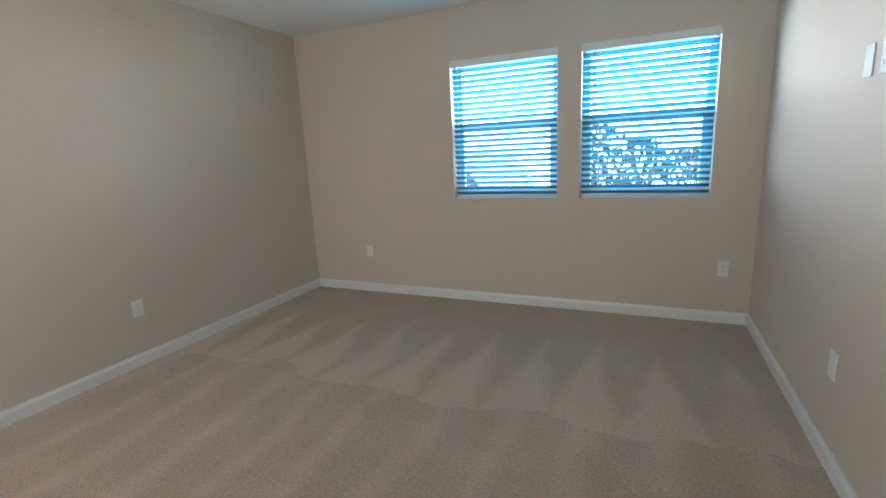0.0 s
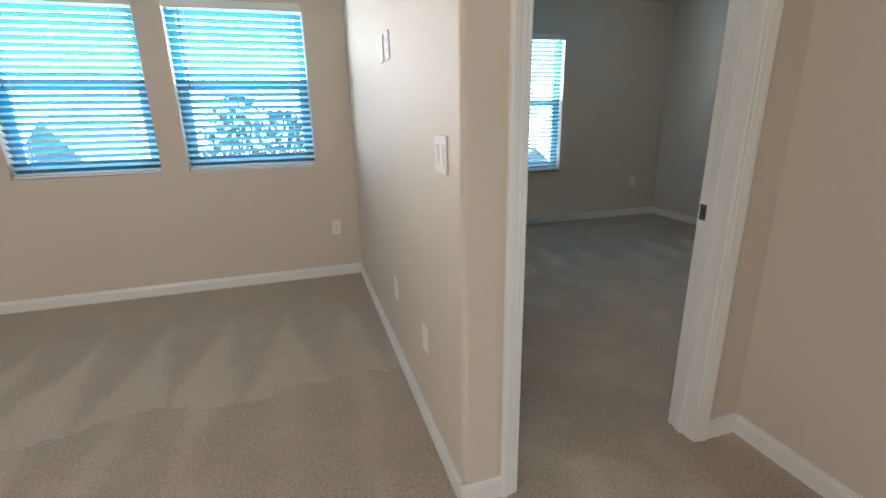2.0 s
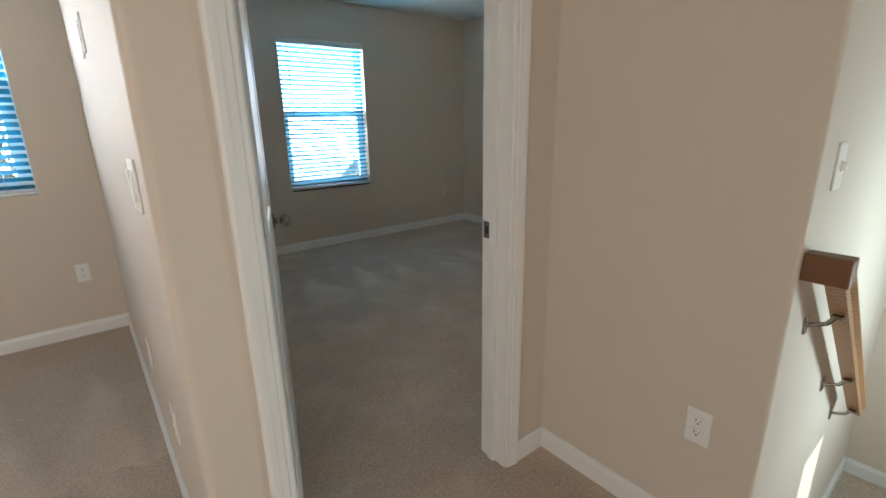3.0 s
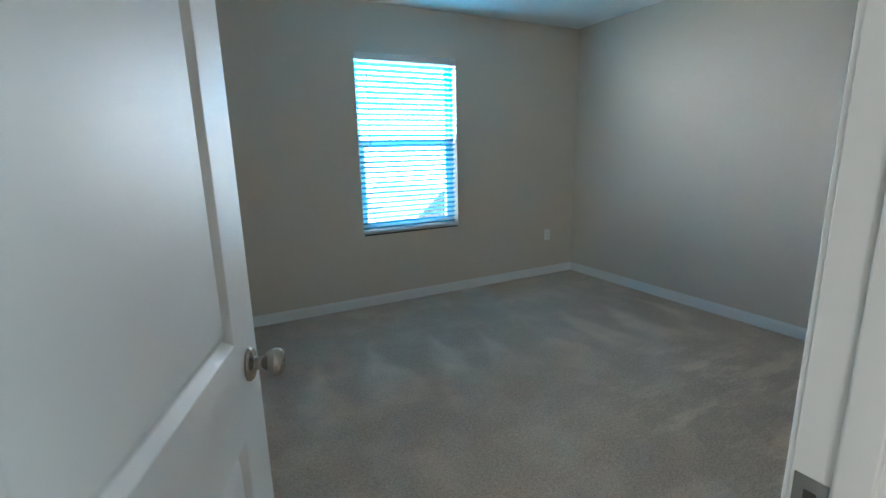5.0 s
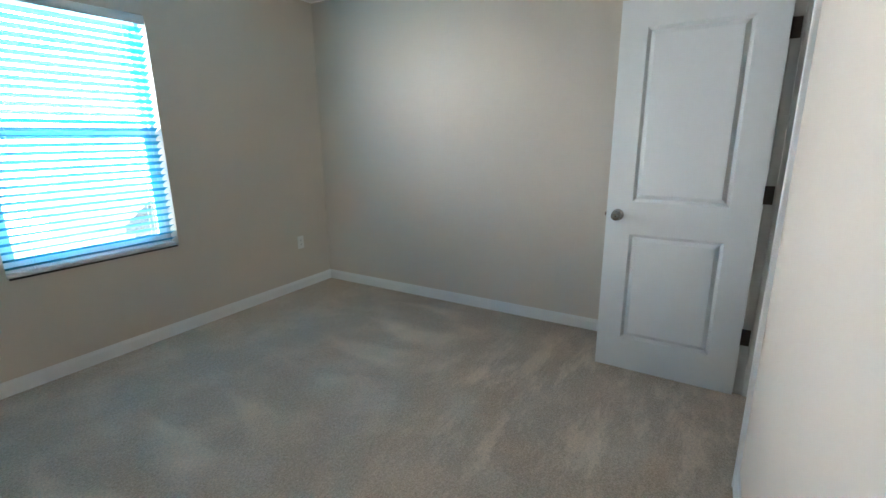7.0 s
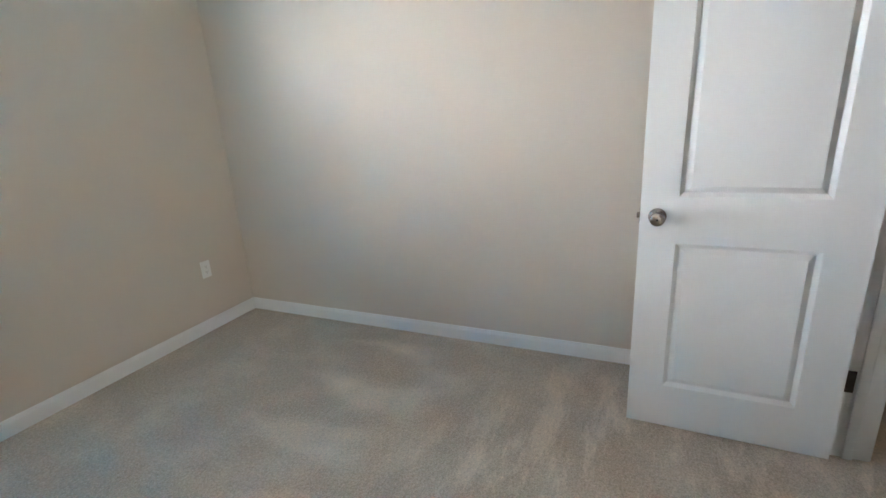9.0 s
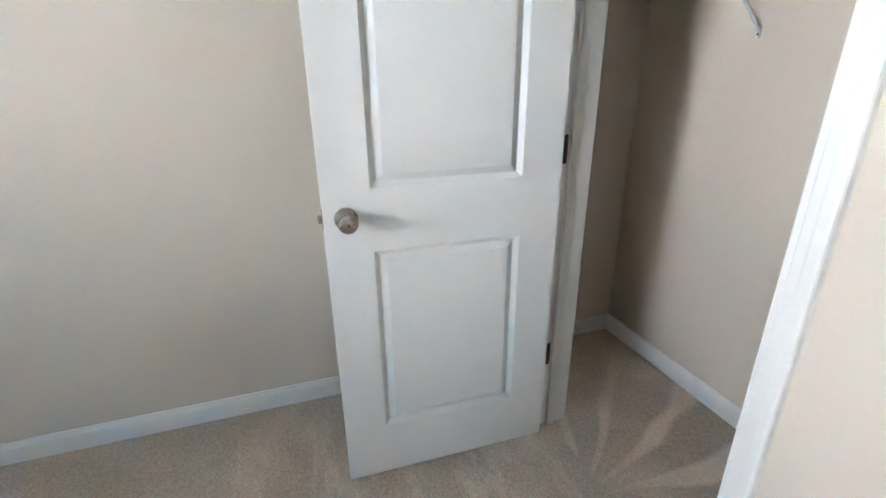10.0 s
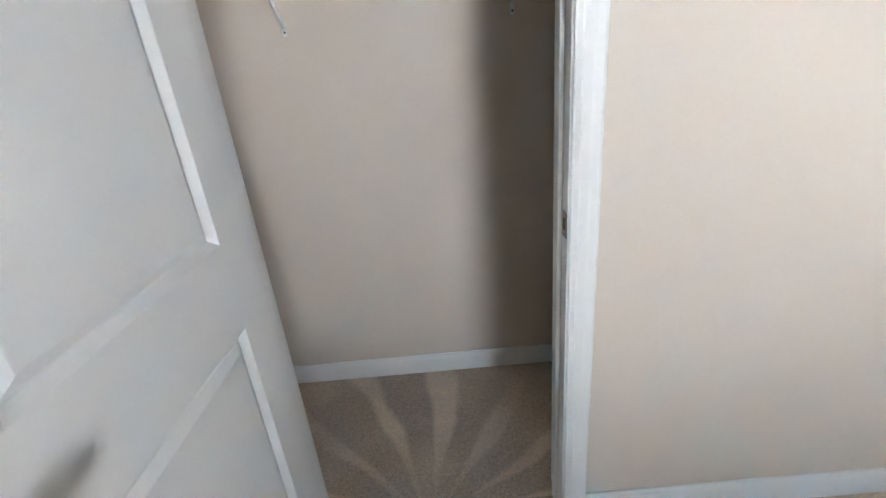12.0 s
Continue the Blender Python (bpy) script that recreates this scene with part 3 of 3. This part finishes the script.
for i, (hole, yw) in enumerate(((W1, 0.0), (W2, 0.0), (W3, BN))):
    window("window_%d" % (i + 1), hole, yw)
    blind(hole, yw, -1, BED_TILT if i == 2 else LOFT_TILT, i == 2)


# ---- wall plates ----
def plate(name, x, y, z, turn, style, label, gangs=1):
    """A wall plate; it faces -y before it is turned. style: outlet, switch, toggles or blank."""
    category = "light switch" if style in ("switch", "toggles") else "wall plate" if style == "blank" else "outlet"
    p = thing(name, pose(x, y, z) @ pose(0, 0, 0, 0, 0, turn), label, category)
    hw = 0.036 + 0.023 * (gangs - 1)
    part("cover", boxed(-hw, hw, -0.006, 0.0, -0.0585, 0.0585, 0.0025, 3), PLASTIC, p)
    if style == "outlet":
        for zz in (-0.0195, 0.0195):
            r = part("receptacle", boxed(-0.0165, 0.0165, -0.0085, -0.005, zz - 0.0145, zz + 0.0145, 0.0016), PLASTIC, p)
            bm = box(bmesh.new(), -0.0075, -0.0055, -0.0089, -0.0084, zz - 0.002, zz + 0.007)
            box(bm, 0.0055, 0.0075, -0.0089, -0.0084, zz - 0.001, zz + 0.006)
            box(bm, -0.0022, 0.0022, -0.0089, -0.0084, zz - 0.010, zz - 0.005)
            part("slots", bm, SLOT_SHADE, r)
        part("screw", moved(lathe([(0, 0), (0, 0.003), (0.001, 0.002), (0.0012, 0)], 10), Matrix.Translation((0, -0.0058, 0)) @ Matrix.Diagonal((1, -1, 1, 1))), PLASTIC, p)
    elif style == "switch":
        for g in range(gangs):
            part("rocker", moved(boxed(-0.0165, 0.0165, -0.0105, -0.004, -0.033, 0.033, 0.002), pose(0.046 * (g - (gangs - 1) / 2), 0, 0, 3 - 6 * g)), PLASTIC, p)
    elif style == "toggles":
        for zz, a in ((0.014, 35), (-0.014, -35)):
            part("toggle", moved(boxed(-0.006, 0.006, -0.020, -0.004, -0.004, 0.004, 0.0015), Matrix.Translation((0, 0, zz)) @ pose(0, 0, 0, a)), PLASTIC, p)
    for zz in (-0.048, 0.048):
        if style != "outlet":
            part("screw", moved(lathe([(0, 0), (0, 0.003), (0.001, 0.002), (0.0012, 0)], 10), Matrix.Translation((0, -0.0058, zz)) @ Matrix.Diagonal((1, -1, 1, 1))), PLASTIC, p)
    return p


OUT = "white duplex outlet low on the tan wall"
plate("wall_outlet", -3.243, 0, 0.422, 0, "outlet", OUT)
plate("wall_outlet", -0.187, 0, 0.420, 0, "outlet", OUT)
plate("wall_outlet", AW, -1.909, 0.405, 90, "outlet", OUT)
plate("wall_outlet", 0, -2.146, 0.424, -90, "outlet", OUT)
plate("blank_plate", 0, -1.561, 0.424, -90, "blank", "white blank wall plate low on the tan wall")
plate("blank_plate", 0, -1.500, 1.615, -90, "blank", "white blank plate high on the tan wall")
plate("wall_outlet", 0, -1.640, 1.615, -90, "outlet", "white duplex outlet high on the tan wall")
plate("light_switch", 0, -2.420, 1.195, -90, "switch", "white two-rocker light switch near the corner", 2)
plate("wall_outlet", HX, -3.190, 0.420, -90, "outlet", OUT)
plate("light_switch", 1.392, SY, 1.192, 0, "toggles", "white switch plate with two toggles above the handrail")
plate("wall_outlet", 0.380, BN, 0.424, 0, "outlet", OUT)
plate("wall_outlet", 3.637, BN, 0.435, 0, "outlet", OUT)

# ---- handrail ----
R0, R1 = Vector((1.262, SY - 0.066, 0.962)), Vector((2.250, SY - 0.066, 0.142))
rail = thing("handrail", pose(*R0), "stained oak handrail on steel wall brackets by the stairs", "handrail")
along = (R1 - R0)
prof = [(-0.020, -0.032), (0.020, -0.032), (0.022, -0.012), (0.018, -0.004), (0.029, 0.010), (0.027, 0.024), (0.016, 0.032), (-0.016, 0.032), (-0.027, 0.024), (-0.029, 0.010), (-0.018, -0.004), (-0.022, -0.012)]
up = along.cross(Vector((0, 1, 0))).normalized()
up = up if up.z > 0 else -up
part("rail", extrude_profile(prof, (0, 0, 0), along, (0, 1, 0), up), OAK, rail, "stained oak rail")
part("rail_return", boxed(-0.026, 0.030, -0.029, 0.0655, -0.036, 0.034, 0.005), OAK_END, rail, "oak end block returning to the wall")
for u in (0.16, 0.61, 0.94):
    q = along * u - up * 0.033
    bm = rod(bmesh.new(), q, q + Vector((0, 0.02, -0.03)), 0.006)
    rod(bm, q + Vector((0, 0.02, -0.03)), q + Vector((0, 0.062, -0.048)), 0.006)
    box(bm, q.x - 0.014, q.x + 0.014, 0.060, 0.0655, q.z - 0.074, q.z - 0.022, 0.002)
    box(bm, q.x - 0.022, q.x + 0.022, -0.012, 0.012, q.z - 0.004, q.z + 0.004, 0.001)
    part("bracket", bm, NICKEL, rail, "satin nickel wall bracket")

# ---- closet shelf ----
shelf = thing("wire_shelf", pose(0, CB, 1.72), "white wire closet shelf on slanted wall braces", "shelf")
bm = bmesh.new()
for y in (0.012, 0.16, 0.30):
    rod(bm, (HX + 0.135, y, 0), (CE - 0.005, y, 0), 0.003, 6)
rod(bm, (HX + 0.135, 0.30, -0.05), (CE - 0.005, 0.30, -0.05), 0.003, 6)
for k in range(108):
    x = HX + 0.15 + 0.0254 * k
    rod(bm, (x, 0.01, 0.004), (x, 0.303, 0.004), 0.0014, 4)
part("deck", bm, WIRE, shelf)
for x in (2.772, 3.527):
    bm = rod(bmesh.new(), (x, 0.006, -0.290), (x, 0.29, -0.01), 0.007, 8)
    box(bm, x - 0.006, x + 0.006, 0.0, 0.005, -0.315, -0.275, 0.001)
    b = part("brace", bm, WIRE, shelf)
    part("screw", moved(lathe([(0, 0), (0, 0.004), (0.002, 0.003), (0.003, 0)], 10), Matrix.Translation((x, 0.005, -0.303))), HINGE, b)

# ---- outdoors ----
structure("ground", boxed(-90, 90, -60, 90, -3.3, -3.0), GRASS, "lawn behind the house", "ground")
bm = bmesh.new()
vs = [bm.verts.new(q) for q in ((-80, 24, -3), (80, 24, -3), (80, 24, 22), (-80, 24, 22))]
bm.faces.new(vs)
structure("backdrop", bm, glow_material("bright_sky", SKY_LOW, SKY_HIGH, SKY_GLOW), "bright hazy sky", "sky")


def house(x, y, w, d, wall_h, ridge):
    h = thing("neighbour_house", pose(x, y, -3.0), "pale sided house with a grey gable roof", "house")
    part("wall", boxed(-w / 2, w / 2, -d / 2, d / 2, 0, wall_h), SIDING, h)
    bm = bmesh.new()
    pts = [(-w / 2 - 0.4, wall_h - 0.15), (0, ridge), (w / 2 + 0.4, wall_h - 0.15), (w / 2 + 0.4, wall_h - 0.4), (-w / 2 - 0.4, wall_h - 0.4)]
    a, b = [bm.verts.new((u, -d / 2 - 0.4, v)) for u, v in pts], [bm.verts.new((u, d / 2 + 0.4, v)) for u, v in pts]
    for i in range(5):
        bm.faces.new((a[i], a[(i + 1) % 5], b[(i + 1) % 5], b[i]))
    bm.faces.new(a)
    bm.faces.new(b[::-1])
    part("roof", bm, ROOF, h, "grey shingle gable roof")
    return h


def tree(x, y, height, spread, seed):
    rng = random.Random(seed)
    t = thing("garden_tree", pose(x, y, -3.0), "leafy green garden tree on the lawn", "tree", "garden trees")
    bm = bmesh.new()
    bmesh.ops.create_cone(bm, segments=10, radius1=0.16, radius2=0.05, depth=height * 0.7, cap_ends=True, matrix=Matrix.Translation((0, 0, height * 0.35)))
    for k in range(7):
        a = k * 2.4
        rod(bm, (0, 0, height * (0.3 + 0.05 * k)), (spread * 0.7 * math.cos(a), spread * 0.7 * math.sin(a), height * (0.5 + 0.06 * k)), 0.035, 6)
    part("trunk", bm, BARK, t)
    bm = bmesh.new()
    for k in range(420):
        a, r, z = rng.uniform(0, 6.283), math.sqrt(rng.random()), rng.uniform(0.32, 1.0)
        rr = spread * r * (0.35 + 1.1 * math.sin(math.pi * min(1, (z - 0.25) * 1.2))) * rng.uniform(0.7, 1.1)
        c = Vector((rr * math.cos(a), rr * math.sin(a), z * height))
        q = Euler((rng.uniform(0, 6), rng.uniform(0, 6), rng.uniform(0, 6))).to_matrix()
        s = rng.uniform(0.10, 0.22)
        bm.faces.new([bm.verts.new(c + q @ Vector(v) * s) for v in ((-1, 0, 0), (0, -0.6, 0.1), (1, 0, 0), (0, 0.6, 0.1))])
    part("crown", bm, LEAF, t)
    return t


house(-6.6, 14.0, 1.5, 6.0, 2.9, 4.35)
house(8.0, 15.0, 1.6, 6.0, 2.2, 3.05)
tree(-2.4, 14.0, 5.0, 0.9, 3)
tree(0.7, 14.5, 4.0, 1.0, 7)
tree(-0.9, 15.0, 4.5, 1.0, 5)
